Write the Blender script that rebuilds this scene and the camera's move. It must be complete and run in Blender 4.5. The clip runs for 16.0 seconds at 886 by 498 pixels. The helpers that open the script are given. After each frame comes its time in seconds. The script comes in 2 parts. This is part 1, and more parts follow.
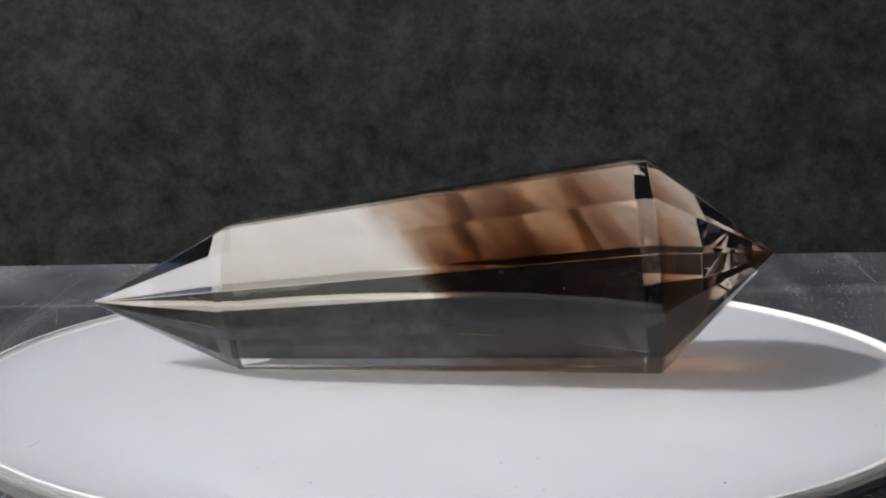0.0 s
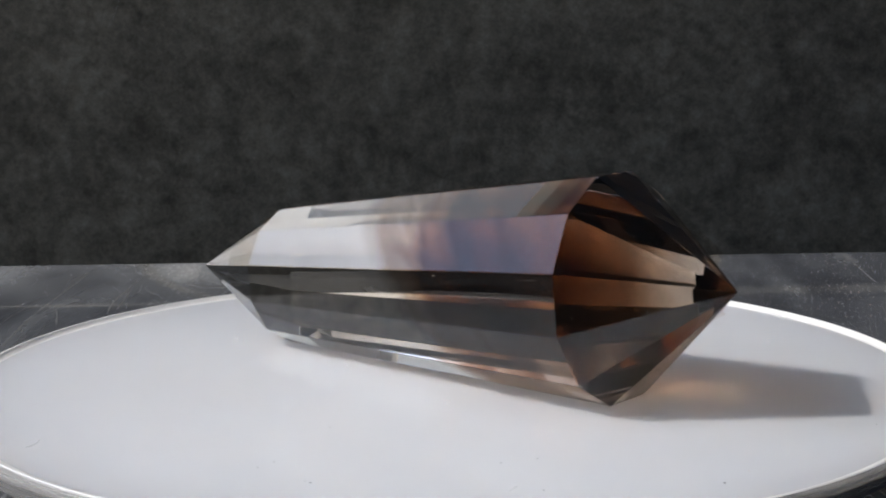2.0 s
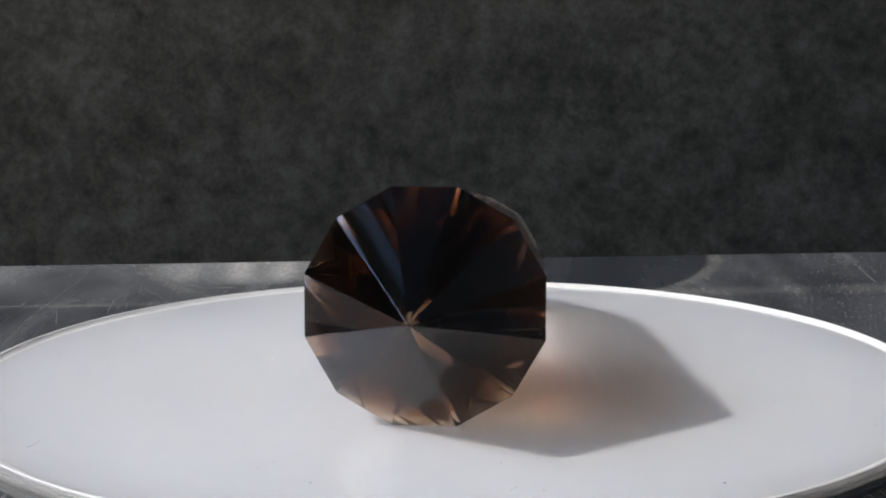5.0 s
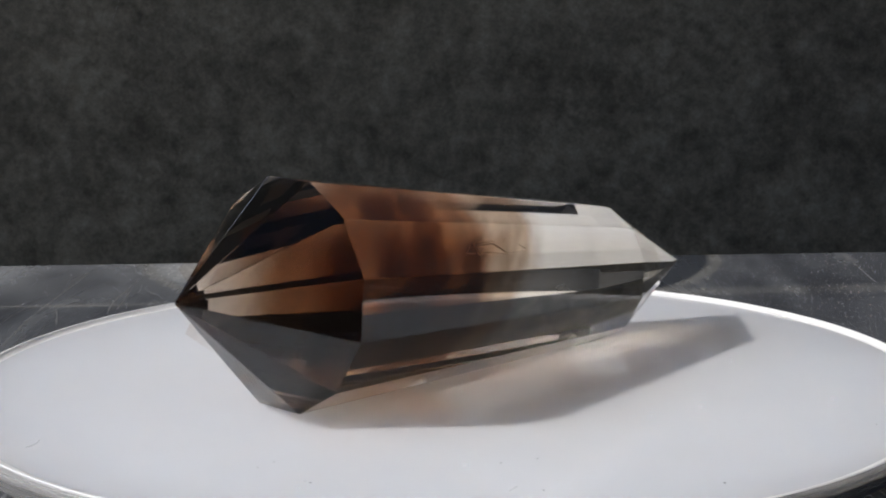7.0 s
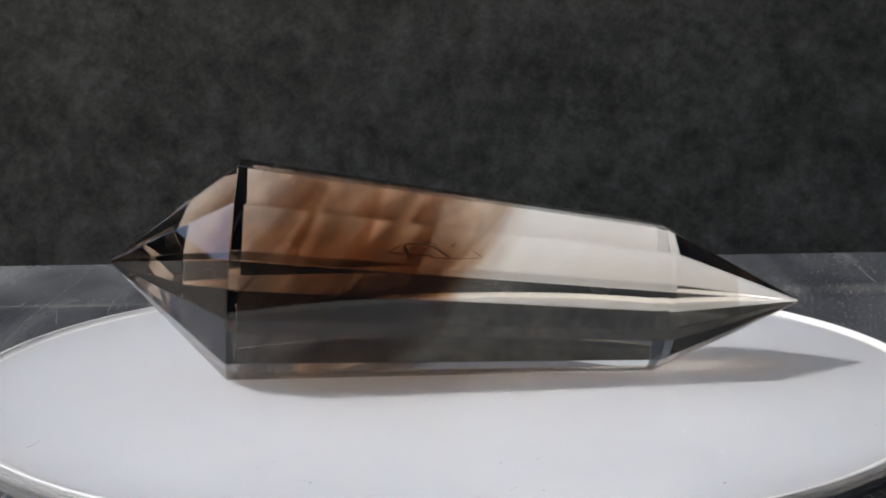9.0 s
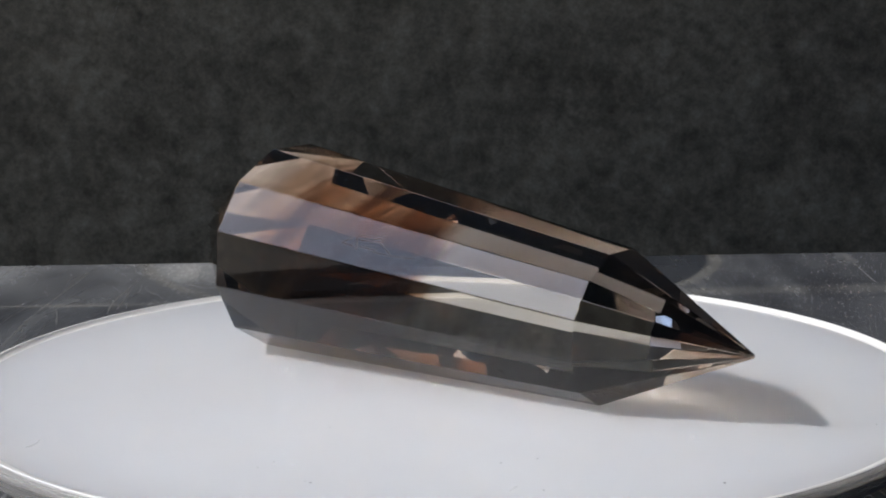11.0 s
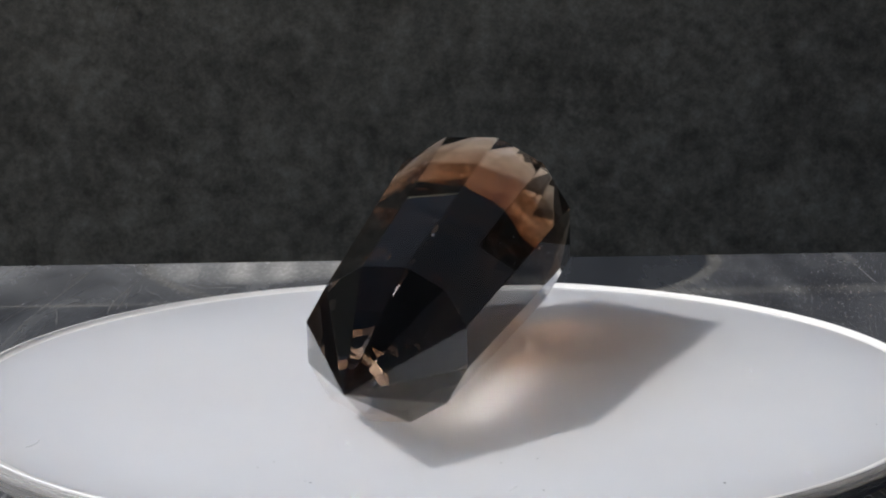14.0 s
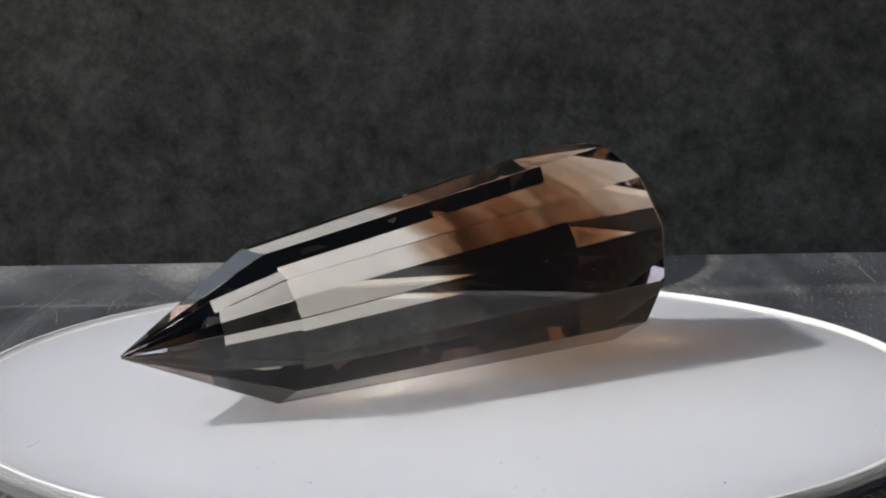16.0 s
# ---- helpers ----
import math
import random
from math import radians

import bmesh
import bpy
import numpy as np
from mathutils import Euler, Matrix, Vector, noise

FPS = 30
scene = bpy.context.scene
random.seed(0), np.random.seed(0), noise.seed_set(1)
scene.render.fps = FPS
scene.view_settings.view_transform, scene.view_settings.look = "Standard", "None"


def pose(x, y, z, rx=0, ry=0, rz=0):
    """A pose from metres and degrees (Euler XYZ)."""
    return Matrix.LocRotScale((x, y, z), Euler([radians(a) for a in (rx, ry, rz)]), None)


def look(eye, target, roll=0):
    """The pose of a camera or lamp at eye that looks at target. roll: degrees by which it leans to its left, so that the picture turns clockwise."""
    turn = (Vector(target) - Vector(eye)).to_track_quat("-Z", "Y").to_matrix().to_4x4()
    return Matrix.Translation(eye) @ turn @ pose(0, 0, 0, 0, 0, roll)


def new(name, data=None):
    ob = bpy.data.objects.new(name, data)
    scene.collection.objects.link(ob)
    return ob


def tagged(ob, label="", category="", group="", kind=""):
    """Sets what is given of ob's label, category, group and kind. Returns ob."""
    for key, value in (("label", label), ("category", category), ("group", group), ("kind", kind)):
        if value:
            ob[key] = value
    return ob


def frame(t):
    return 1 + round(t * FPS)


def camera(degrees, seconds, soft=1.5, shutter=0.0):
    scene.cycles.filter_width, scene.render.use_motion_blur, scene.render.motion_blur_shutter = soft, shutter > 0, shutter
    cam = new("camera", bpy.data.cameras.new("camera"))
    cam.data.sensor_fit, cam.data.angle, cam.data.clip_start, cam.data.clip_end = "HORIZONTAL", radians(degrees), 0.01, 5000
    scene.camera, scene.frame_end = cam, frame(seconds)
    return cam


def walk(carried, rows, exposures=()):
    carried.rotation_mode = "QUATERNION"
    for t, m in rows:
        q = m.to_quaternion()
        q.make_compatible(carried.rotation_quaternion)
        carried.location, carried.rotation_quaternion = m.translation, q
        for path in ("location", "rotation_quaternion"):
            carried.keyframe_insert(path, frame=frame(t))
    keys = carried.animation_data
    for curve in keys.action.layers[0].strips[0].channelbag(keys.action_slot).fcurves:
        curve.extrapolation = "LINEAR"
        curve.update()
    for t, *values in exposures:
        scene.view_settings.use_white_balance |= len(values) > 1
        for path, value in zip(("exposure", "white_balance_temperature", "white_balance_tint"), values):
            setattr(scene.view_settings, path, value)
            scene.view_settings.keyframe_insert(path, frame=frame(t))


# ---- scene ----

U = 0.015  # metres per unit of the plan: half the width of the crystal's thick end

# ---- camera ----
cam = camera(28.75, 16.0, soft=2.0)
EYE = Vector((0.0023, -15.4179, 3.7915)) * U
AIM = EYE + Vector((-0.000286, 0.985165, -0.171611))
STAND = look(EYE, AIM, -0.458)
walk(cam, [(0.0, STAND), (16.0, STAND)])

# ---- world, sun, window light, exposure ----
SUN_AZ, SUN_EL = 184.5, 42.5  # where the sun stands, degrees from +x, and above the horizon
scene.view_settings.exposure = 0.0
world = bpy.data.worlds.new("sky")
scene.world = world
world.use_nodes = True
wn = world.node_tree.nodes
sky = wn.new("ShaderNodeTexSky")
sky.sky_type = "NISHITA"
sky.sun_disc = False
sky.sun_elevation = radians(SUN_EL)
sky.sun_rotation = radians(90 - SUN_AZ)
world.node_tree.links.new(sky.outputs[0], wn["Background"].inputs[0])
wn["Background"].inputs[1].default_value = 0.12

sun_dir = Vector((math.cos(radians(SUN_AZ)) * math.cos(radians(SUN_EL)),
                  math.sin(radians(SUN_AZ)) * math.cos(radians(SUN_EL)), math.sin(radians(SUN_EL))))
sun = bpy.data.lights.new("sun", "SUN")
sun.energy, sun.angle, sun.color = 4.5, radians(2.5), (1.0, 0.945, 0.86)
sun_ob = new("sun", sun)
sun_ob.matrix_world = look(sun_dir * 5, (0, 0, 0))

WIN_X, WIN_Y0, WIN_Y1, WIN_Z0, WIN_Z1 = -1.2, -0.95, 1.09, 0.50, 1.60
glow = bpy.data.lights.new("window_sky", "AREA")
glow.shape, glow.size, glow.size_y = "RECTANGLE", WIN_Y1 - WIN_Y0 - 0.1, WIN_Z1 - WIN_Z0 - 0.1
glow.energy, glow.color = 8.3, (0.30, 0.51, 1.0)
glow_ob = new("window_sky", glow)
glow_ob.matrix_world = look((WIN_X - 0.05, (WIN_Y0 + WIN_Y1) / 2, (WIN_Z0 + WIN_Z1) / 2), (1, (WIN_Y0 + WIN_Y1) / 2, (WIN_Z0 + WIN_Z1) / 2))

# two small windows in the north wall, a low corner one and a high one, which face a pale sky
NORTH = ((-1.15, -0.60, 0.40, 1.38, 0.92, "low white framed corner window"), (-0.34, 0.28, 1.11, 1.78, 0.50, "high white framed window above the backdrop"))
for wx0, wx1, wz0, wz1, power, _ in NORTH:
    pale = bpy.data.lights.new("north_window_sky", "AREA")
    pale.shape, pale.size, pale.size_y = "RECTANGLE", wx1 - wx0 - 0.06, wz1 - wz0 - 0.06
    pale.energy, pale.color = power, (0.99, 1.0, 0.93)
    new("north_window_sky", pale).matrix_world = look(((wx0 + wx1) / 2, 1.65, (wz0 + wz1) / 2), ((wx0 + wx1) / 2, 0, (wz0 + wz1) / 2))
scene.cycles.sample_clamp_indirect = 0.0
scene.cycles.blur_glossy = 0.05
scene.cycles.caustics_refractive = scene.cycles.caustics_reflective = True


# ---- materials ----
def material(name):
    m = bpy.data.materials.new(name)
    m.use_nodes = True
    nt = m.node_tree
    return m, nt, nt.nodes["Principled BSDF"]


def node(nt, kind, **values):
    n = nt.nodes.new(kind)
    for key, value in values.items():
        n.inputs[key.replace("_", " ")].default_value = value
    return n


def coords(nt, scale=(1, 1, 1)):
    tc = nt.nodes.new("ShaderNodeTexCoord")
    mp = nt.nodes.new("ShaderNodeMapping")
    mp.inputs["Scale"].default_value = scale
    nt.links.new(tc.outputs["Object"], mp.inputs["Vector"])
    return mp.outputs[0]


def noise_tex(nt, vec, scale, detail=4.0, rough=0.55, distortion=0.0):
    n = node(nt, "ShaderNodeTexNoise", Scale=scale, Detail=detail, Roughness=rough, Distortion=distortion)
    nt.links.new(vec, n.inputs["Vector"])
    return n.outputs["Fac"]


def ramp(nt, fac, *stops):
    r = nt.nodes.new("ShaderNodeValToRGB")
    e = r.color_ramp.elements
    while len(e) < len(stops):
        e.new(0.5)
    for el, (p, c) in zip(e, stops):
        el.position = p
        el.color = (*c, 1) if len(c) == 3 else c
    nt.links.new(fac, r.inputs["Fac"])
    return r.outputs["Color"]


def mixed(nt, a, b, fac, blend="MIX"):
    m = nt.nodes.new("ShaderNodeMix")
    m.data_type, m.blend_type = "RGBA", blend
    for sock, value in ((m.inputs["Factor"], fac), (m.inputs["A"], a), (m.inputs["B"], b)):
        if isinstance(value, bpy.types.NodeSocket):
            nt.links.new(value, sock)
        elif isinstance(value, (int, float)):
            sock.default_value = value
        else:
            sock.default_value = (*value, 1)
    return m.outputs["Result"]


def bumped(nt, bsdf, height, strength, distance):
    b = node(nt, "ShaderNodeBump", Strength=strength, Distance=distance)
    nt.links.new(height, b.inputs["Height"])
    nt.links.new(b.outputs[0], bsdf.inputs["Normal"])


def calc(nt, op, a, b=None, c=None, clamp=False):
    m = nt.nodes.new("ShaderNodeMath")
    m.operation, m.use_clamp = op, clamp
    for sock, value in zip(m.inputs, (a, b, c)):
        if value is None:
            continue
        if isinstance(value, bpy.types.NodeSocket):
            nt.links.new(value, sock)
        else:
            sock.default_value = value
    return m.outputs[0]


def plain(name, colour, rough=0.6, spread=0.15, scale=40.0, bump=0.0, metallic=0.0, size=0.001):
    m, nt, b = material(name)
    v = coords(nt)
    f = noise_tex(nt, v, scale, 6)
    c2 = [c * (1 - spread) for c in colour]
    c3 = [min(1, c * (1 + spread)) for c in colour]
    nt.links.new(ramp(nt, f, (0.3, c2), (0.7, c3)), b.inputs["Base Color"])
    b.inputs["Roughness"].default_value = rough
    b.inputs["Metallic"].default_value = metallic
    if bump:
        bumped(nt, b, noise_tex(nt, v, scale * 8, 5), bump, size)
    return m


def zones(nt):
    """How smoky the quartz is, 0 to 1, and the banding along its growth planes, which lean against its length."""
    v = coords(nt)
    sep = nt.nodes.new("ShaderNodeSeparateXYZ")
    nt.links.new(v, sep.inputs[0])
    x, y, z = sep.outputs
    warp = noise_tex(nt, v, 110.0, 3, 0.5, 0.3)
    lean = calc(nt, "MULTIPLY_ADD", z, -0.9, x)
    lean = calc(nt, "MULTIPLY_ADD", y, 0.10, lean)
    edge = calc(nt, "MULTIPLY_ADD", warp, 0.005, lean)
    t = calc(nt, "MULTIPLY_ADD", edge, -1 / 0.0044, -1.1, clamp=True)
    # the zone thins out again towards the blunt point
    thin = calc(nt, "MULTIPLY_ADD", x, 1 / 0.016, 2.15, clamp=True)
    t = calc(nt, "MULTIPLY", t, calc(nt, "MULTIPLY_ADD", thin, 0.78, 0.22))
    vec = nt.nodes.new("ShaderNodeCombineXYZ")
    nt.links.new(calc(nt, "MULTIPLY", lean, 130.0), vec.inputs[0])
    nt.links.new(calc(nt, "MULTIPLY", y, 45.0), vec.inputs[1])
    nt.links.new(calc(nt, "MULTIPLY", z, 45.0), vec.inputs[2])
    bands = noise_tex(nt, vec.outputs[0], 1.0, 3, 0.5, 1.3)
    return t, bands, (x, y, z)


def quartz_material():
    """Smoky quartz: clear at the long point, brown in soft bands at the blunt one."""
    m, nt, b = material("smoky_quartz")
    t, bands, _ = zones(nt)
    brown = ramp(nt, bands, (0.36, (0.50, 0.325, 0.205)), (0.52, (0.36, 0.21, 0.12)), (0.66, (0.19, 0.10, 0.05)))
    clear = ramp(nt, bands, (0.35, (0.95, 0.915, 0.84)), (0.75, (0.87, 0.815, 0.72)))
    nt.links.new(mixed(nt, clear, brown, t), b.inputs["Base Color"])
    b.inputs["Roughness"].default_value = 0.0
    b.inputs["IOR"].default_value = 1.55
    b.inputs["Transmission Weight"].default_value = 1.0
    return m


def smoke_material(name, most, fall, rise):
    """The smoky colour inside the crystal: it only takes light away, most along the crystal's middle."""
    m, nt, b = material(name)
    t, bands, (x, y, z) = zones(nt)
    axis = calc(nt, "MULTIPLY_ADD", x, -0.082, 0.0121)
    dz = calc(nt, "SUBTRACT", z, axis)
    rho = calc(nt, "SQRT", calc(nt, "ADD", calc(nt, "MULTIPLY", y, y), calc(nt, "MULTIPLY", dz, dz)))
    reach = calc(nt, "MULTIPLY_ADD", x, -0.09, 0.0118)
    deep = calc(nt, "MULTIPLY_ADD", calc(nt, "DIVIDE", rho, reach), fall, rise, clamp=True)
    deep = calc(nt, "MULTIPLY", deep, most)
    tint = ramp(nt, bands, (0.36, (0.72, 0.53, 0.37)), (0.52, (0.57, 0.38, 0.24)), (0.66, (0.31, 0.17, 0.095)))
    full = mixed(nt, (0.92, 0.90, 0.87), tint, t)
    colour = mixed(nt, (1, 1, 1), full, deep)
    tr = nt.nodes.new("ShaderNodeBsdfTransparent")
    nt.links.new(colour, tr.inputs["Color"])
    nt.links.new(tr.outputs[0], nt.nodes["Material Output"].inputs["Surface"])
    return m


def white_material():
    m, nt, b = material("white_acrylic")
    v = coords(nt)
    big = noise_tex(nt, v, 22.0, 3)
    nt.links.new(ramp(nt, big, (0.3, (0.745, 0.739, 0.768)), (0.7, (0.785, 0.779, 0.806))), b.inputs["Base Color"])
    b.inputs["Roughness"].default_value = 0.12
    b.inputs["IOR"].default_value = 1.45
    # opal acrylic: light spreads some centimetres inside it
    b.subsurface_method = "BURLEY"
    b.inputs["Subsurface Weight"].default_value = 0.62
    b.inputs["Subsurface Radius"].default_value = (1.0, 0.74, 0.56)
    b.inputs["Subsurface Scale"].default_value = 0.11
    return m


def clear_material():
    """Clear acrylic under the white face, its edge turned with fine lines."""
    m, nt, b = material("turned_rim")
    v = coords(nt, (14, 14, 1600))
    lines = noise_tex(nt, v, 1.0, 5)
    nt.links.new(ramp(nt, lines, (0.3, (0.80, 0.79, 0.77)), (0.7, (0.97, 0.97, 0.96))), b.inputs["Base Color"])
    nt.links.new(ramp(nt, lines, (0.3, (0.38,) * 3), (0.7, (0.18,) * 3)), b.inputs["Roughness"])
    b.inputs["IOR"].default_value = 1.49
    b.inputs["Transmission Weight"].default_value = 0.8
    bumped(nt, b, lines, 0.25, 0.0003)
    return m


def lip_material():
    """The raised lip: the same white, worn a little duller."""
    m, nt, b = material("white_lip")
    v = coords(nt)
    nt.links.new(ramp(nt, noise_tex(nt, v, 300.0, 4), (0.3, (0.765, 0.76, 0.76)), (0.7, (0.82, 0.815, 0.81))), b.inputs["Base Color"])
    b.inputs["Roughness"].default_value = 0.28
    b.subsurface_method = "BURLEY"
    b.inputs["Subsurface Weight"].default_value = 0.4
    b.inputs["Subsurface Radius"].default_value = (1.0, 0.9, 0.8)
    b.inputs["Subsurface Scale"].default_value = 0.004
    return m


def sheet_material():
    """Dark polished sheet, filmed with dust, with pale reflections painted into its colour."""
    m, nt, b = material("dark_sheet")
    v = coords(nt)
    sep = nt.nodes.new("ShaderNodeSeparateXYZ")
    nt.links.new(v, sep.inputs[0])
    x, y, _ = sep.outputs
    film = noise_tex(nt, coords(nt, (70, 16, 20)), 1.0, 5, 0.6, 0.5)
    broad = noise_tex(nt, coords(nt, (24, 9, 20)), 1.0, 3, 0.5, 0.3)
    fine = noise_tex(nt, coords(nt, (1100, 320, 1)), 1.0, 3, 0.7)
    base = ramp(nt, film, (0.34, (0.040, 0.044, 0.053)), (0.55, (0.074, 0.080, 0.092)), (0.75, (0.135, 0.142, 0.150)))
    # the back strip: a reflection painted into the colour, strongest at the left
    far = calc(nt, "MULTIPLY_ADD", y, 34.0, 1.6, clamp=True)
    far = calc(nt, "MULTIPLY", far, calc(nt, "MULTIPLY_ADD", x, -14.0, 0.25, clamp=True))
    base = mixed(nt, base, (0.31, 0.32, 0.335), calc(nt, "MULTIPLY", far, calc(nt, "MULTIPLY_ADD", broad, 2.4, -0.7, clamp=True)))
    # painted glare: a pale patch with streaks running away from the viewer
    ex = calc(nt, "MULTIPLY", calc(nt, "ADD", x, 0.036), 42.0)
    ey = calc(nt, "MULTIPLY", calc(nt, "ADD", y, 0.008), 60.0)
    rr = calc(nt, "ADD", calc(nt, "MULTIPLY", ex, ex), calc(nt, "MULTIPLY", ey, ey))
    streak = noise_tex(nt, coords(nt, (120, 5, 1)), 1.0, 1, 0.5, 0.1)
    glare = calc(nt, "MULTIPLY", calc(nt, "MULTIPLY_ADD", rr, -1.2, 1.2, clamp=True), calc(nt, "MULTIPLY_ADD", streak, 2.6, -0.72, clamp=True))
    base = mixed(nt, base, (0.52, 0.52, 0.51), glare)
    # a pale ring, broken up by noise, darker inside on one side
    rx = calc(nt, "ADD", x, 0.00225)
    ry = calc(nt, "SUBTRACT", y, 0.0045)
    rad = calc(nt, "SQRT", calc(nt, "ADD", calc(nt, "MULTIPLY", rx, rx), calc(nt, "MULTIPLY", ry, ry)))
    off = calc(nt, "ABSOLUTE", calc(nt, "SUBTRACT", rad, 0.0562))
    inner_dark = calc(nt, "MULTIPLY", calc(nt, "MULTIPLY_ADD", rad, -600.0, 33.6, clamp=True), calc(nt, "MULTIPLY_ADD", x, 60.0, 0.0, clamp=True))
    base = mixed(nt, base, (0.020, 0.024, 0.032), calc(nt, "MULTIPLY", inner_dark, 0.8))
    ring = calc(nt, "MULTIPLY_ADD", off, -1 / 0.0011, 1.7, clamp=True)
    ring = calc(nt, "MULTIPLY", ring, calc(nt, "MULTIPLY_ADD", noise_tex(nt, v, 160.0, 4), 1.8, -0.35, clamp=True))
    base = mixed(nt, base, (0.20, 0.195, 0.18), calc(nt, "MULTIPLY", ring, 0.8))
    # an edge's reflection painted as a faint line along the sheet, broader at one end
    reach = calc(nt, "MULTIPLY_ADD", x, 0.026, 0.0038)
    line = calc(nt, "ABSOLUTE", calc(nt, "ADD", y, calc(nt, "MULTIPLY_ADD", x, -0.028, 0.0384)))
    line = calc(nt, "SUBTRACT", 1.0, calc(nt, "DIVIDE", line, reach), clamp=True)
    line = calc(nt, "MULTIPLY", line, calc(nt, "MULTIPLY_ADD", film, 1.7, -0.35, clamp=True))
    base = mixed(nt, base, (0.22, 0.218, 0.21), calc(nt, "MULTIPLY", line, 0.75))
    nt.links.new(mixed(nt, base, ramp(nt, fine, (0.45, (0.75, 0.75, 0.75)), (0.7, (1.4, 1.4, 1.4))), 0.5, "MULTIPLY"), b.inputs["Base Color"])
    nt.links.new(ramp(nt, film, (0.3, (0.12,) * 3), (0.7, (0.32,) * 3)), b.inputs["Roughness"])
    bumped(nt, b, fine, 0.06, 0.0002)
    return m


def felt_material():
    m, nt, b = material("black_felt")
    v = coords(nt)
    blot = noise_tex(nt, v, 62.0, 5, 0.62, 0.2)
    clump = noise_tex(nt, v, 260.0, 4, 0.65)
    grain = noise_tex(nt, v, 900.0, 3, 0.7)
    both = calc(nt, "MULTIPLY_ADD", clump, 0.45, calc(nt, "MULTIPLY", blot, 0.55))
    base = ramp(nt, both, (0.38, (0.138, 0.130, 0.104)), (0.5, (0.236, 0.222, 0.178)), (0.62, (0.350, 0.330, 0.266)))
    nt.links.new(mixed(nt, base, ramp(nt, grain, (0.3, (0.7, 0.7, 0.7)), (0.7, (1.3, 1.3, 1.3))), 0.6, "MULTIPLY"), b.inputs["Base Color"])
    b.inputs["Roughness"].default_value = 0.95
    b.inputs["Specular IOR Level"].default_value = 0.15
    bumped(nt, b, both, 0.22, 0.0005)
    return m


def dust_material():
    """Dust grains, each of its own tint."""
    m, nt, b = material("pale_dust")
    g = nt.nodes.new("ShaderNodeNewGeometry")
    tint = ramp(nt, g.outputs["Random Per Island"], (0.0, (0.35, 0.33, 0.33)), (0.3, (0.62, 0.60, 0.60)), (0.5, (0.62, 0.42, 0.36)), (0.65, (0.40, 0.48, 0.62)), (0.8, (0.62, 0.58, 0.44)), (1.0, (0.82, 0.80, 0.80)))
    nt.links.new(tint, b.inputs["Base Color"])
    b.inputs["Roughness"].default_value = 0.6
    return m


QUARTZ = quartz_material()
SMOKE = smoke_material("smoke_in_quartz", 0.85, -1.75, 1.55)
ZONE = smoke_material("growth_zone_in_quartz", 0.85, -3.2, 3.0)
HAZE = smoke_material("haze_in_quartz", 0.8, -1.75, 1.55)
WHITE = white_material()
CLEAR = clear_material()
SHEET = sheet_material()
FELT = felt_material()
DUST = dust_material()
LIP_WHITE = lip_material()
LINT = plain("grey_lint", (0.74, 0.74, 0.75), 0.9, 0.2, 900)
GRAIN = plain("grey_grain", (0.36, 0.36, 0.37), 0.9, 0.2, 900)
SCRATCH = plain("scratch", (0.17, 0.165, 0.155), 0.5, 0.45, 500)
WALL = plain("wall_paint", (0.47, 0.455, 0.43), 0.85, 0.1, 6, 0.1)
WOOD = plain("dark_wood", (0.07, 0.05, 0.04), 0.55, 0.25, 12, 0.1)
OAK = plain("oak_floor", (0.42, 0.33, 0.24), 0.5, 0.2, 9, 0.1)
FRAME = plain("white_window_paint", (0.75, 0.75, 0.73), 0.5, 0.05, 20)
VEIL = plain("inclusion", (0.20, 0.145, 0.105), 0.6, 0.4, 2000)
GLINT = plain("bright_fracture", (0.85, 0.80, 0.72), 0.15, 0.1, 2000)


# ---- building helpers ----
def finish(name, bm, mat, parent=None, label="", smooth=False):
    me = bpy.data.meshes.new(name)
    bmesh.ops.recalc_face_normals(bm, faces=bm.faces)
    bm.to_mesh(me)
    bm.free()
    me.materials.append(mat)
    if smooth:
        for p in me.polygons:
            p.use_smooth = True
    ob = new(name, me)
    ob.parent = parent
    return tagged(ob, label)


def part(name, bm, mat, parent, label=""):
    return finish(name, bm, mat, parent, label)


def box(bm, x0, x1, y0, y1, z0, z1):
    vs = [bm.verts.new((x, y, z)) for z in (z0, z1) for x, y in ((x0, y0), (x1, y0), (x1, y1), (x0, y1))]
    for f in ((3, 2, 1, 0), (4, 5, 6, 7), (0, 1, 5, 4), (1, 2, 6, 5), (2, 3, 7, 6), (3, 0, 4, 7)):
        bm.faces.new([vs[i] for i in f])
    return vs


def soft_box(x0, x1, y0, y1, z0, z1, r, seg=2):
    bm = bmesh.new()
    box(bm, x0, x1, y0, y1, z0, z1)
    bmesh.ops.bevel(bm, geom=bm.edges[:], offset=r, segments=seg, affect="EDGES", profile=0.6)
    return bm


def turned(profile, n=256):
    """A ring-shaped or solid body turned round z from (radius, height) pairs; a radius of 0 closes it."""
    bm = bmesh.new()
    rings = []
    for r, z in profile:
        if r == 0:
            rings.append([bm.verts.new((0, 0, z))])
        else:
            rings.append([bm.verts.new((r * math.cos(2 * math.pi * i / n), r * math.sin(2 * math.pi * i / n), z)) for i in range(n)])
    for a, b in zip(rings, rings[1:]):
        for i in range(n):
            j = (i + 1) % n
            q = [a[i % len(a)], a[j % len(a)], b[j % len(b)], b[i % len(b)]]
            q = list(dict.fromkeys(q))
            if len(q) > 2:
                bm.faces.new(q)
    return bm


# ---- the room ----
DISC_T = 0.165 * U         # thickness of the turntable disc
TABLE_Z = -DISC_T - 0.006  # the sheet lies on the table
ROOM = (-1.2, 1.6, -1.8, 1.6, -0.75, 2.1)


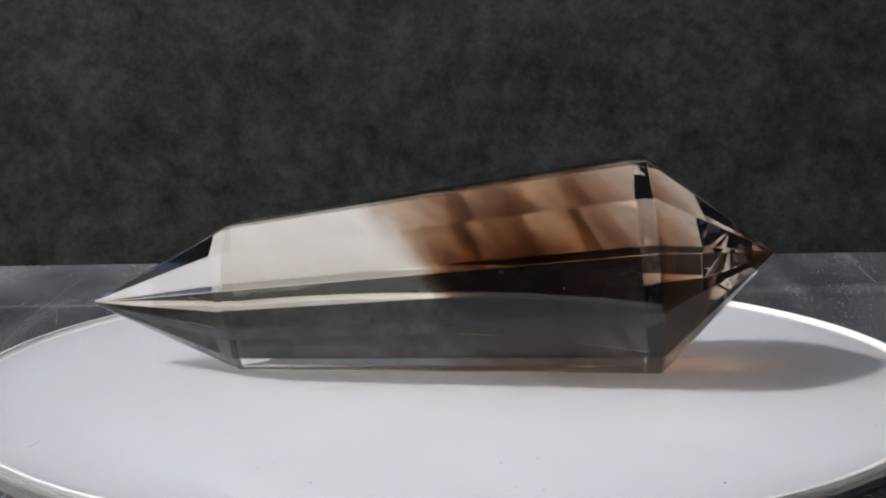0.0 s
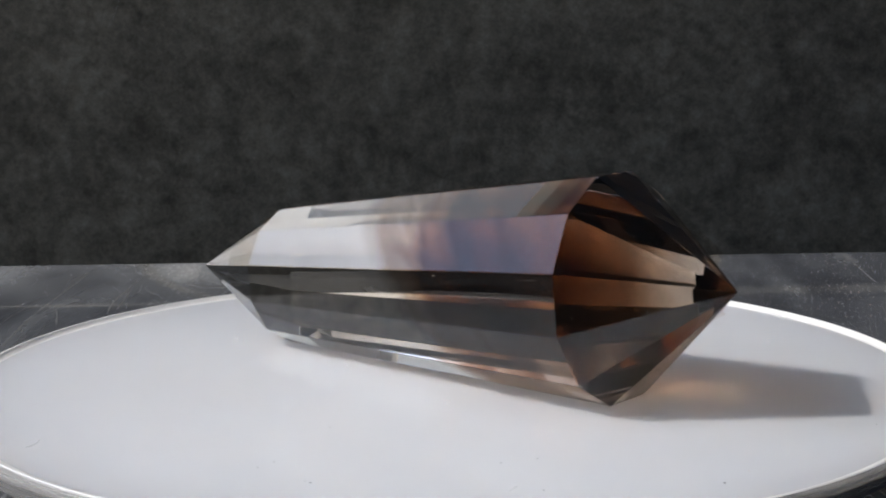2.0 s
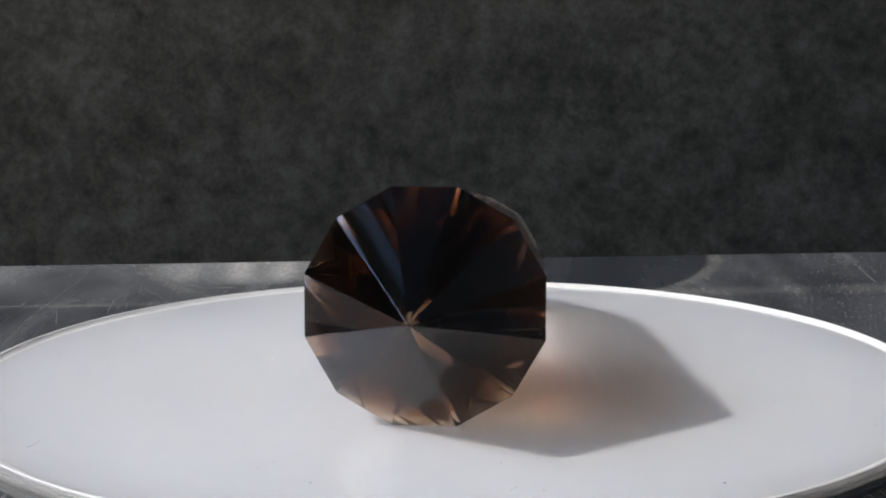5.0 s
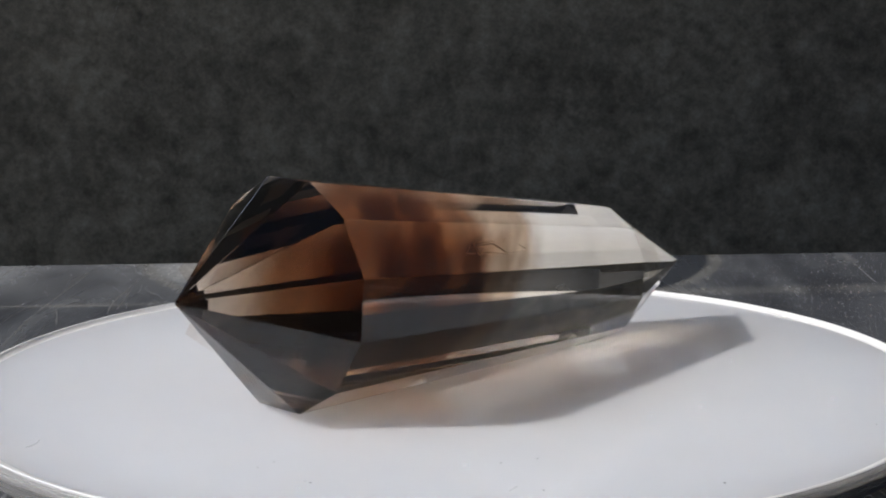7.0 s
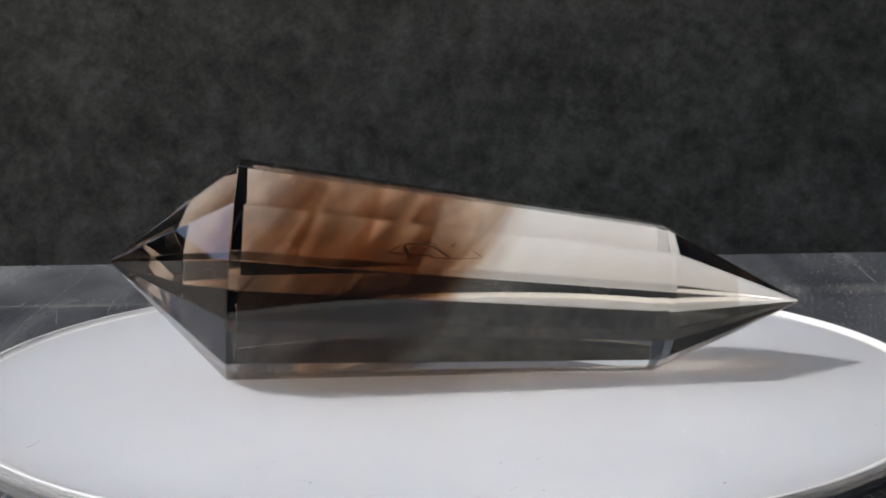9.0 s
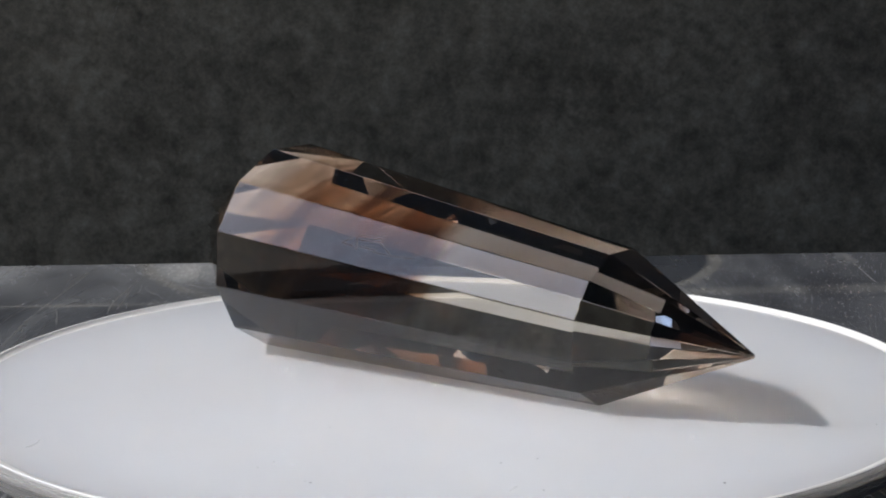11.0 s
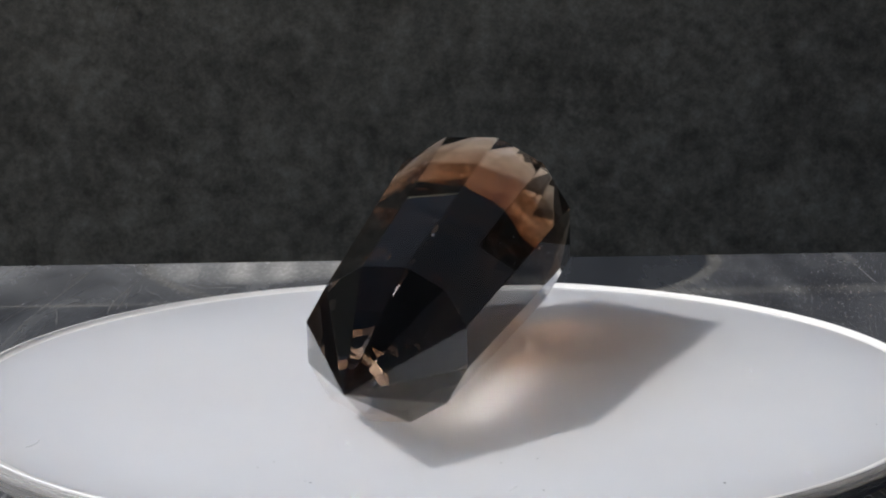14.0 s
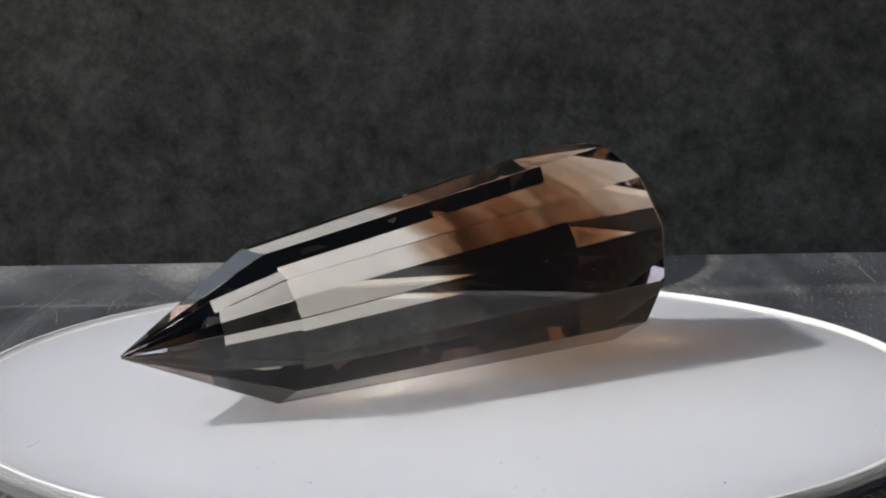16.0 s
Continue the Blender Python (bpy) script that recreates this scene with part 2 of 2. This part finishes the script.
def wall(name, x0, x1, y0, y1, z0, z1, mat=WALL):
    bm = bmesh.new()
    box(bm, x0, x1, y0, y1, z0, z1)
    return tagged(finish(name, bm, mat), "plain painted wall of the room", "wall", kind="structure")


x0, x1, y0, y1, z0, z1 = ROOM
wall("wall_east", x1, x1 + 0.1, y0 - 0.1, y1 + 0.1, z0, z1)
bm = bmesh.new()
(ax0, ax1, az0, az1, _, _), (bx0, bx1, bz0, bz1, _, _) = NORTH
for dims in ((x0, ax0, z0, z1), (ax0, ax1, z0, az0), (ax0, ax1, az1, z1), (ax1, bx0, z0, z1), (bx0, bx1, z0, bz0), (bx0, bx1, bz1, z1), (bx1, x1, z0, z1)):
    box(bm, dims[0], dims[1], y1, y1 + 0.1, dims[2], dims[3])
tagged(finish("wall_north", bm, WALL), "painted wall with two window openings", "wall", kind="structure")
wall("wall_south", x0, x1, y0 - 0.1, y0, z0, z1)
bm = bmesh.new()
box(bm, x0 - 0.1, x0, y0 - 0.1, WIN_Y0, z0, z1)
box(bm, x0 - 0.1, x0, WIN_Y1, y1 + 0.1, z0, z1)
box(bm, x0 - 0.1, x0, WIN_Y0, WIN_Y1, z0, WIN_Z0)
box(bm, x0 - 0.1, x0, WIN_Y0, WIN_Y1, WIN_Z1, z1)
tagged(finish("wall_west", bm, WALL), "painted wall with the window opening", "wall", kind="structure")
# the floor is out of view; its pale oak is chosen to bounce warm fill
tagged(wall("floor", x0 - 0.1, x1 + 0.1, y0 - 0.1, y1 + 0.1, z0 - 0.1, z0, OAK), "unseen floor of the room, pale oak for warm fill", "floor", kind="structure")
tagged(wall("ceiling", x0 - 0.1, x1 + 0.1, y0 - 0.1, y1 + 0.1, z1, z1 + 0.1), "plain painted ceiling of the room", "ceiling", kind="structure")

def window_of(name, label, m, hw, hh, f=0.03):
    window = tagged(new(name), label, "window", kind="structure")
    window.matrix_world = m
    for dims in ((-0.03, 0.03, -hw, -hw + f, 0, hh), (-0.03, 0.03, hw - f, hw, 0, hh),
                 (-0.03, 0.03, -hw + f, hw - f, 0, f), (-0.03, 0.03, -hw + f, hw - f, hh - f, hh)):
        part("window_frame", soft_box(*dims, 0.006), FRAME, window)
    part("window_sill", soft_box(0.032, 0.14, -hw, hw, -0.03, -0.004, 0.008), FRAME, window)


window_of("window_1", "white framed window beside the table", pose(WIN_X - 0.05, (WIN_Y0 + WIN_Y1) / 2, WIN_Z0), (WIN_Y1 - WIN_Y0) / 2, WIN_Z1 - WIN_Z0)
for i, (wx0, wx1, wz0, wz1, _, words) in enumerate(NORTH):
    window_of("window_%d" % (i + 2), words, pose((wx0 + wx1) / 2, 1.65, wz0, 0, 0, -90), (wx1 - wx0) / 2, wz1 - wz0)


# ---- table, sheet and backdrop ----
table = tagged(new("table"), "dark wooden table under the display", "table")
table.location = (0.1, -0.402, z0)
top = TABLE_Z - z0
part("tabletop", soft_box(-0.75, 0.75, -0.50, 0.50, top - 0.03, top, 0.004), WOOD, table)
for sx in (-0.7, 0.7):
    for sy in (-0.45, 0.45):
        part("leg", soft_box(sx - 0.03, sx + 0.03, sy - 0.03, sy + 0.03, 0, top - 0.03, 0.004), WOOD, table)

SHEET_TURN = 2.6
SHEET_BACK = 6.57 * U
sheet = tagged(finish("dark_sheet", soft_box(-0.112, 0.14, -0.26, 0.0, -0.006, 0, 0.0006, 3), SHEET),
               "scratched dusty dark polished sheet under the turntable disc", "display sheet")
sheet.matrix_world = pose(0, SHEET_BACK, -DISC_T, 0, 0, SHEET_TURN) @ Matrix.Diagonal((0.979, 0.979, 1, 1))

def bowed_board(w0, w1, h0, h1, thick, radius, n=48):
    """An upright board, bowed a little about a vertical line."""
    bm = bmesh.new()
    rows = []
    for i in range(n + 1):
        x = w0 + (w1 - w0) * i / n
        y = (x + 0.02) ** 2 / (2 * radius)
        rows.append([bm.verts.new((x, y + dy, z)) for dy, z in ((0, h0), (0, h1 - 0.001), (0.001, h1), (thick - 0.001, h1), (thick, h1 - 0.001), (thick, h0))])
    for a, b in zip(rows, rows[1:]):
        for k in range(6):
            bm.faces.new((a[k], a[(k + 1) % 6], b[(k + 1) % 6], b[k]))
    bm.faces.new(rows[0])
    bm.faces.new(rows[-1][::-1])
    return bm


backdrop = tagged(finish("backdrop", bowed_board(-0.125, 0.18, z0, 0.124, 0.004, 7.0), FELT),
                  "mottled black felt covered backdrop board", "backdrop", kind="structure")
backdrop.matrix_world = pose(0, 13.2 * U, 0, 0, 0, SHEET_TURN)

# ---- turntable disc ----
R = 4.355 * U
disc = tagged(new("turntable_disc"), "round glossy white turntable disc with a low raised lip", "turntable")
disc.location = (0.014 * U, -0.28 * U, 0)
LIP, LIP_W = 0.038 * U, 0.075 * U
IN = R - LIP_W
COVE = 0.06 * U  # the face curves up into the lip
part("white_top", turned([(0, -0.06 * U), (IN - COVE - 0.004 * U, -0.06 * U), (IN - COVE - 0.004 * U, 0.0), (0, 0)], 320), WHITE, disc, "glossy white disc face")
cove = [(IN - COVE + COVE * math.sin(radians(a)), LIP - LIP * math.cos(radians(a))) for a in (0, 12, 24, 36, 48, 60, 72)]
part("raised_lip", turned([(IN - COVE - 0.002 * U, -0.06 * U), (R - 0.05 * U, -0.06 * U), (R - 0.035 * U, -0.04 * U), (R - 0.035 * U, LIP - 0.014 * U), (R - 0.037 * U, LIP - 0.006 * U), (R - 0.044 * U, LIP),
                           (IN + 0.020 * U, LIP), (IN + 0.012 * U, LIP - 0.002 * U), (IN + 0.005 * U, LIP - 0.008 * U), (IN, LIP - 0.020 * U), *cove[-2::-1], (IN - COVE - 0.002 * U, 0.0), (IN - COVE - 0.002 * U, -0.06 * U)], 320), LIP_WHITE, disc, "raised white lip round the disc")
part("turned_rim", turned([(0, -DISC_T), (R - 0.03 * U, -DISC_T), (R, -DISC_T + 0.02 * U), (R, LIP - 0.06 * U), (R - 0.030 * U, LIP - 0.008 * U), (R - 0.034 * U, LIP - 0.014 * U)], 320), CLEAR, disc, "clear turned edge and base with fine lines")
for o in disc.children:
    for p in o.data.polygons:
        p.use_smooth = o.name.startswith("raised_lip")


# ---- crystal ----
def crystal_mesh():
    """A twelve-sided tapering prism with a blunt and a long point, lying on one of its sides."""
    r2, length, h1, h2 = 0.6753, 3.8261, 1.1121, 1.3383
    a1 = math.cos(radians(15))
    s = math.atan2(a1 * (1 - r2), length)
    ax, n, v = Vector((math.cos(s), 0, -math.sin(s))), Vector((math.sin(s), 0, math.cos(s))), Vector((0, 1, 0))
    c1 = n * a1 - ax * length / 2
    c2 = c1 + ax * length
    bm = bmesh.new()

    def ring(c, r, shear):
        out = []
        for k in range(12):
            a = radians(15 + 30 * k)
            o = r * (math.sin(a) * v * 1.0074 - math.cos(a) * n)
            out.append(bm.verts.new(c + o + ax * shear * o.dot(v)))
        return out

    big, small = ring(c1, 1.0, -0.021), ring(c2, r2, -0.016)
    blunt = bm.verts.new(c1 - ax * h1 - v * 0.0247)
    sharp = bm.verts.new(c2 + ax * h2 + n * 0.0427)
    for i in range(12):
        j = (i + 1) % 12
        bm.faces.new((big[i], big[j], small[j], small[i]))
        bm.faces.new((big[j], big[i], blunt))
        bm.faces.new((small[i], small[j], sharp))
    low = min(p.co.z for p in bm.verts)
    for p in bm.verts:
        p.co = (p.co - Vector((0, 0, low))) * U
    bmesh.ops.bevel(bm, geom=bm.edges[:], offset=0.00007, segments=1, affect="EDGES")
    for p in bm.verts:
        p.co.z += 0.00003
    return bm


crystal = tagged(finish("crystal", crystal_mesh(), QUARTZ), "polished faceted smoky quartz, brown blunt end and clear long point", "crystal")


def smoke_leaf(turn):
    """One leaf through the crystal's long axis."""
    bm = bmesh.new()
    rows = []
    for x in [(-0.040 + 0.080 * i / 16) for i in range(17)]:
        r = min(0.0128 - 0.078 * x, 0.0125 * (1 - abs(x) / 0.048) * 3.0) * 0.9
        c = Vector((x, 0, 0.0121 - 0.082 * x))
        d = Vector((0, math.cos(turn), math.sin(turn))) * r
        rows.append((bm.verts.new(c - d), bm.verts.new(c + d)))
    for a, b in zip(rows, rows[1:]):
        bm.faces.new((a[0], a[1], b[1], b[0]))
    return bm


for k in range(2):
    part("smoky_zone", smoke_leaf(radians(38 + 90 * k)), HAZE, crystal, "soft brown smoky zone inside the quartz")

# growth zones across the length: two lean, three stand steeper
for x, tip in ((-0.025, 132), (-0.011, 132), (-0.0205, 118), (-0.0125, 118), (-0.0045, 118)):
    bm = bmesh.new()
    c = Vector((x, 0, 0.0121 - 0.082 * x))
    lean = Matrix.Translation(c) @ Matrix.Rotation(radians(tip), 4, "Y")
    bmesh.ops.create_circle(bm, cap_ends=True, segments=48, radius=(0.0128 - 0.078 * x) * (0.88 if tip > 130 else 0.93), matrix=lean)
    part("smoky_zone", bm, SMOKE if tip > 130 else ZONE, crystal, "soft brown smoky zone inside the quartz")


def flecks(n, seed, mat, name, low, high):
    """Tiny bright fractures spread through the crystal."""
    rnd = random.Random(seed)
    bm = bmesh.new()
    for _ in range(n):
        x = rnd.uniform(-0.030, 0.034)
        r = (0.0118 - 0.08 * x) * math.sqrt(rnd.uniform(0.3, 0.92))
        a = rnd.uniform(0, 2 * math.pi)
        c = Vector((x, math.cos(a) * r, 0.0121 - 0.082 * x + math.sin(a) * r))
        d = [Vector([rnd.uniform(-1, 1) for _ in range(3)]) * rnd.uniform(low, high) for _ in range(4)]
        v = [bm.verts.new(c + k) for k in d]
        for f in ((0, 1, 2), (0, 3, 1), (1, 3, 2), (2, 3, 0)):
            bm.faces.new([v[i] for i in f])
    ob = part(name, bm, mat, crystal, "tiny bright flecks inside the quartz")
    return tagged(ob, kind="stuff")


flecks(70, 5, GLINT, "fleck", 0.00003, 0.00011)


def veil(name, centre, length, height, seed, mat, label, count, size):
    """A ragged little cloud of shreds just under one face."""
    rnd = random.Random(seed)
    bm = bmesh.new()
    c = Vector(centre) * U
    for _ in range(count):
        u, w = rnd.gauss(0, 0.36), rnd.gauss(0, 0.30)
        p = c + Vector((u * length, 0, w * height)) * U * 0.5
        p.y += (0.02 if centre[1] < 0 else -0.02) * U + w * height * U * 0.25 * (-1 if centre[1] > 0 else 1)
        p.y += (0.05 * U) if centre[1] < 0 else (-0.05 * U)
        s = rnd.uniform(0.3, 1.0) * size
        v = [bm.verts.new(p + Vector((rnd.uniform(-2.2, 2.2) * s, rnd.uniform(-0.3, 0.3) * s, rnd.uniform(-0.7, 0.7) * s))) for _ in range(4)]
        for f in ((0, 1, 2), (0, 3, 1), (1, 3, 2), (2, 3, 0)):
            bm.faces.new([v[i] for i in f])
    return part(name, bm, mat, crystal, label)


def healed_crack():
    """A little cavity under one face, seen by its dark edges."""
    n = Vector((0.12, -0.86, 0.49)).normalized()
    u = (Vector((1, 0, 0)) - n * n.x).normalized()
    w = u.cross(-n).normalized()
    if w.z < 0:
        w = -w
    c = Vector((-0.10, -0.713, 1.235)) - n * 0.05
    edges = (((-0.20, 0.05), (-0.17, -0.055), 0.030), ((-0.20, 0.06), (0.05, 0.074), 0.010), ((0.05, 0.074), (0.09, 0.05), 0.010), ((0.05, 0.045), (0.18, -0.05), 0.022),
             ((0.02, -0.055), (0.22, -0.065), 0.014), ((0.22, -0.065), (0.46, -0.05), 0.008), ((0.40, 0.01), (0.47, -0.04), 0.010), ((0.20, 0.045), (0.24, 0.075), 0.009),
             ((-0.34, -0.02), (-0.24, 0.045), 0.008), ((-0.34, -0.02), (-0.22, -0.03), 0.014), ((-0.15, 0.03), (0.04, 0.042), 0.016), ((-0.14, -0.03), (0.04, -0.04), 0.012))
    bm = bmesh.new()
    for (u0, w0), (u1, w1), t in edges:
        p, q = c + u * u0 + w * w0, c + u * u1 + w * w1
        side = (q - p).cross(n).normalized() * t * 0.36
        vs = [bm.verts.new((k + d * f + n * h) * U) for h in (0, -0.008) for k, d, f in ((p, side, 1), (p, side, -0.6), (q, side, -1), (q, side, 0.7))]
        for f in ((3, 2, 1, 0), (4, 5, 6, 7), (0, 1, 5, 4), (1, 2, 6, 5), (2, 3, 7, 6), (3, 0, 4, 7)):
            bm.faces.new([vs[i] for i in f])
    return bm


part("inclusion", healed_crack(), VEIL, crystal, "small dark edged crack under one face")
veil("fracture", (-0.40, 0.74, 1.27), 0.5, 0.25, 8, GLINT, "small bright fracture under one face", 12, 0.00009)


def facet_dust(n, seed):
    """Dust grains caught on the upper faces."""
    rnd = random.Random(seed)
    faces = [p for p in crystal.data.polygons if p.normal.z > -0.1 and p.area > 1e-6]
    areas = [p.area for p in faces]
    bm = bmesh.new()
    for _ in range(n):
        p = rnd.choices(faces, areas)[0]
        corners = [crystal.data.vertices[i].co for i in p.vertices]
        a, b, c = rnd.sample(corners, 3)
        u, w = sorted((rnd.random(), rnd.random()))
        s = rnd.uniform(0.000018, 0.00005)
        bmesh.ops.create_icosphere(bm, subdivisions=1, radius=s, matrix=Matrix.Translation(a * u + b * (w - u) + c * (1 - w) + p.normal * s * 0.6))
    return tagged(part("dust", bm, DUST, crystal, "fine dust on the polished faces"), kind="stuff")


facet_dust(130, 31)


# ---- marks on the disc and the sheet ----
def strip(bm, pts, width, thick=0.00004):
    """A thin raised line through the points, on the plane z = 0 of its parent."""
    pts = [Vector((x, y, 0)) for x, y in pts]
    rows = []
    for i, p in enumerate(pts):
        d = (pts[min(i + 1, len(pts) - 1)] - pts[max(i - 1, 0)]).normalized()
        n = Vector((-d.y, d.x, 0)) * width * (0.5 if 0 < i < len(pts) - 1 else 0.15)
        rows.append([bm.verts.new(p + n), bm.verts.new(p - n), bm.verts.new(p - n * 0.5 + Vector((0, 0, thick))), bm.verts.new(p + n * 0.5 + Vector((0, 0, thick)))])
    for a, b in zip(rows, rows[1:]):
        for i in range(4):
            j = (i + 1) % 4
            bm.faces.new((a[i], a[j], b[j], b[i]))
    bm.faces.new(rows[0])
    bm.faces.new(rows[-1][::-1])


def bent(x0, y0, x1, y1, seed, n=9, wave=0.02):
    rnd = random.Random(seed)
    a, b = rnd.uniform(-wave, wave), rnd.uniform(-wave, wave)
    dx, dy = x1 - x0, y1 - y0
    out = []
    for i in range(n):
        f = i / (n - 1)
        k = a * math.sin(math.pi * f) + b * math.sin(2 * math.pi * f) * 0.5
        out.append(((x0 + dx * f - dy * k) * U, (y0 + dy * f + dx * k) * U))
    return out


SCRATCHES = ((-4.80, -4.90, -4.53, -0.37, 1.0), (-5.62, -0.90, -5.58, -0.05, 0.9), (-3.95, -3.18, -3.84, -1.01, 0.9), (-3.88, -2.95, -3.86, -1.84, 0.8),
             (-4.54, -2.30, -4.37, -1.45, 0.7), (-4.66, -1.95, -4.62, -0.48, 0.6), (-5.05, -3.66, -4.94, -2.75, 0.5), (-4.57, -4.39, -4.54, -3.40, 0.5),
             (-4.42, -3.71, -4.58, -2.88, 0.6), (-5.25, -2.66, -3.79, -2.72, 0.9), (-4.64, -1.24, -4.52, -0.41, 0.5), (5.31, -0.10, 5.16, -2.10, 0.7), (-2.93, -1.75, -2.59, -1.74, 1.2))
for i, (ax_, ay_, bx_, by_, w) in enumerate(SCRATCHES):
    bm = bmesh.new()
    strip(bm, bent(ax_, ay_, bx_, by_, i), 0.00019 * w, 0.00003)
    part("scratch", bm, SCRATCH, sheet)
rnd = random.Random(12)
bm = bmesh.new()
for i in range(150):
    x, y = rnd.uniform(-6.2, -2.0), rnd.uniform(-6.0, -0.1)
    if abs(x) < 2.2 and y < -2.0:
        continue
    a, n = rnd.gauss(1.5, 0.35), rnd.uniform(0.15, 1.1)
    x2, y2 = x + math.cos(a) * n, min(-0.06, y + math.sin(a) * n)
    strip(bm, bent(x, y, x2, y2, i, 5, 0.08), rnd.uniform(0.00004, 0.00009), 0.00002)
tagged(part("fine_scratches", bm, SCRATCH, sheet, "fine hair scratches"), kind="stuff")


def specks(n, seed, xr, yr, size, keep=lambda x, y: True):
    rnd = random.Random(seed)
    bm = bmesh.new()
    for _ in range(n):
        x, y = rnd.uniform(*xr) * U, rnd.uniform(*yr) * U
        if not keep(x / U, y / U):
            continue
        s = size * rnd.uniform(0.4, 1.0) * (1.8 if rnd.random() < 0.08 else 1)
        a = rnd.uniform(0, 6.28)
        ring = [bm.verts.new((x + s * math.cos(a + k * 1.57) * rnd.uniform(0.6, 1), y + s * math.sin(a + k * 1.57) * rnd.uniform(0.6, 1), 0.00001)) for k in range(4)]
        tip = bm.verts.new((x, y, s * 0.9))
        for k in range(4):
            bm.faces.new((ring[k], ring[(k + 1) % 4], tip))
        bm.faces.new(ring[::-1])
    return bm


def outside(x, y):
    """Outside the sheet's pale ring, but for a few grains."""
    return (x + 0.15) ** 2 + (y - 0.3) ** 2 > 14.8 or random.Random(x).random() < 0.08


bm = bmesh.new()
strip(bm, [(-0.0815, 0.0385), (-0.0800, 0.0410), (-0.0790, 0.0440), (-0.0780, 0.0465)], 0.000028, 0.00002)
hair = tagged(finish("lint_fibre", bm, LINT), "fine pale lint hair caught on the black felt", "lint")
hair.matrix_world = backdrop.matrix_world @ pose(0, -0.00005, 0, 90, 0, 0)
tagged(part("dust", specks(7500, 21, (1.6, 7.0), (-6.0, -0.05), 0.000062, outside), DUST, sheet, "pale dust grains on the dark sheet"), kind="stuff")
tagged(part("dust", specks(260, 22, (-7.0, 1.6), (-6.0, -0.05), 0.00009), DUST, sheet, "pale dust grains on the dark sheet"), kind="stuff")
tagged(part("dust", specks(520, 24, (1.4, 7.0), (-6.0, -0.05), 0.00011, outside), DUST, sheet, "larger pale dust grains on the dark sheet"), kind="stuff")
tagged(part("dust", specks(130, 25, (-7.0, 1.4), (-6.0, -0.05), 0.00013), DUST, sheet, "larger pale dust grains on the dark sheet"), kind="stuff")
tagged(part("dust", specks(60, 23, (-3.6, 3.6), (-3.9, 1.5), 0.00007, lambda x, y: x * x + y * y < 15), DUST, disc, "fine dust on the white disc"), kind="stuff")
for pts, w in ((((-3.25, -2.48), (-3.22, -2.44), (-3.19, -2.36), (-3.19, -2.26)), 0.00009), (((0.45, -3.66), (0.47, -3.63), (0.51, -3.56)), 0.00010)):
    bm = bmesh.new()
    strip(bm, [(x * U, y * U) for x, y in pts], w, 0.00006)
    tagged(finish("lint_fibre", bm, LINT), "short grey lint fibre lying on the white disc", "lint", "lint on the disc")
for x, y, s in ((2.00, -3.52, 0.00016), (-0.92, -1.97, 0.00009), (-1.39, -3.05, 0.00009), (-1.28, -2.91, 0.00008), (-0.97, -3.43, 0.00011), (-1.01, -3.39, 0.00008),
                (0.42, -2.98, 0.0001), (0.70, -2.88, 0.0001), (0.70, -3.65, 0.0001), (3.46, -2.02, 0.0001)):
    bm = bmesh.new()
    bmesh.ops.create_icosphere(bm, subdivisions=1, radius=s, matrix=Matrix.Translation((x * U, y * U, s * 0.4)) @ Matrix.Diagonal((1.3, 1, 0.5, 1)))
    tagged(finish("dust_grain", bm, GRAIN), "tiny grey dust grain on the white disc", "dust", "dust grains on the disc")


def motions():
    """The crystal turns once in about eighteen seconds."""
    rows = []
    for k in range(65):
        t = k * 0.25
        a = radians(178.7341 - 19.7956 * t)
        turn = math.degrees(a) + 1.7474 * math.cos(a) + 3.1835 * math.sin(a) - 0.1139 * math.cos(2 * a) - 0.2967 * math.sin(2 * a)
        m = pose(0, 0, 0, 0, 0, turn)
        rows.append((t, m @ Matrix.Translation((-0.0586 * U, -0.0696 * U, 0))))
    walk(crystal, rows)


motions()
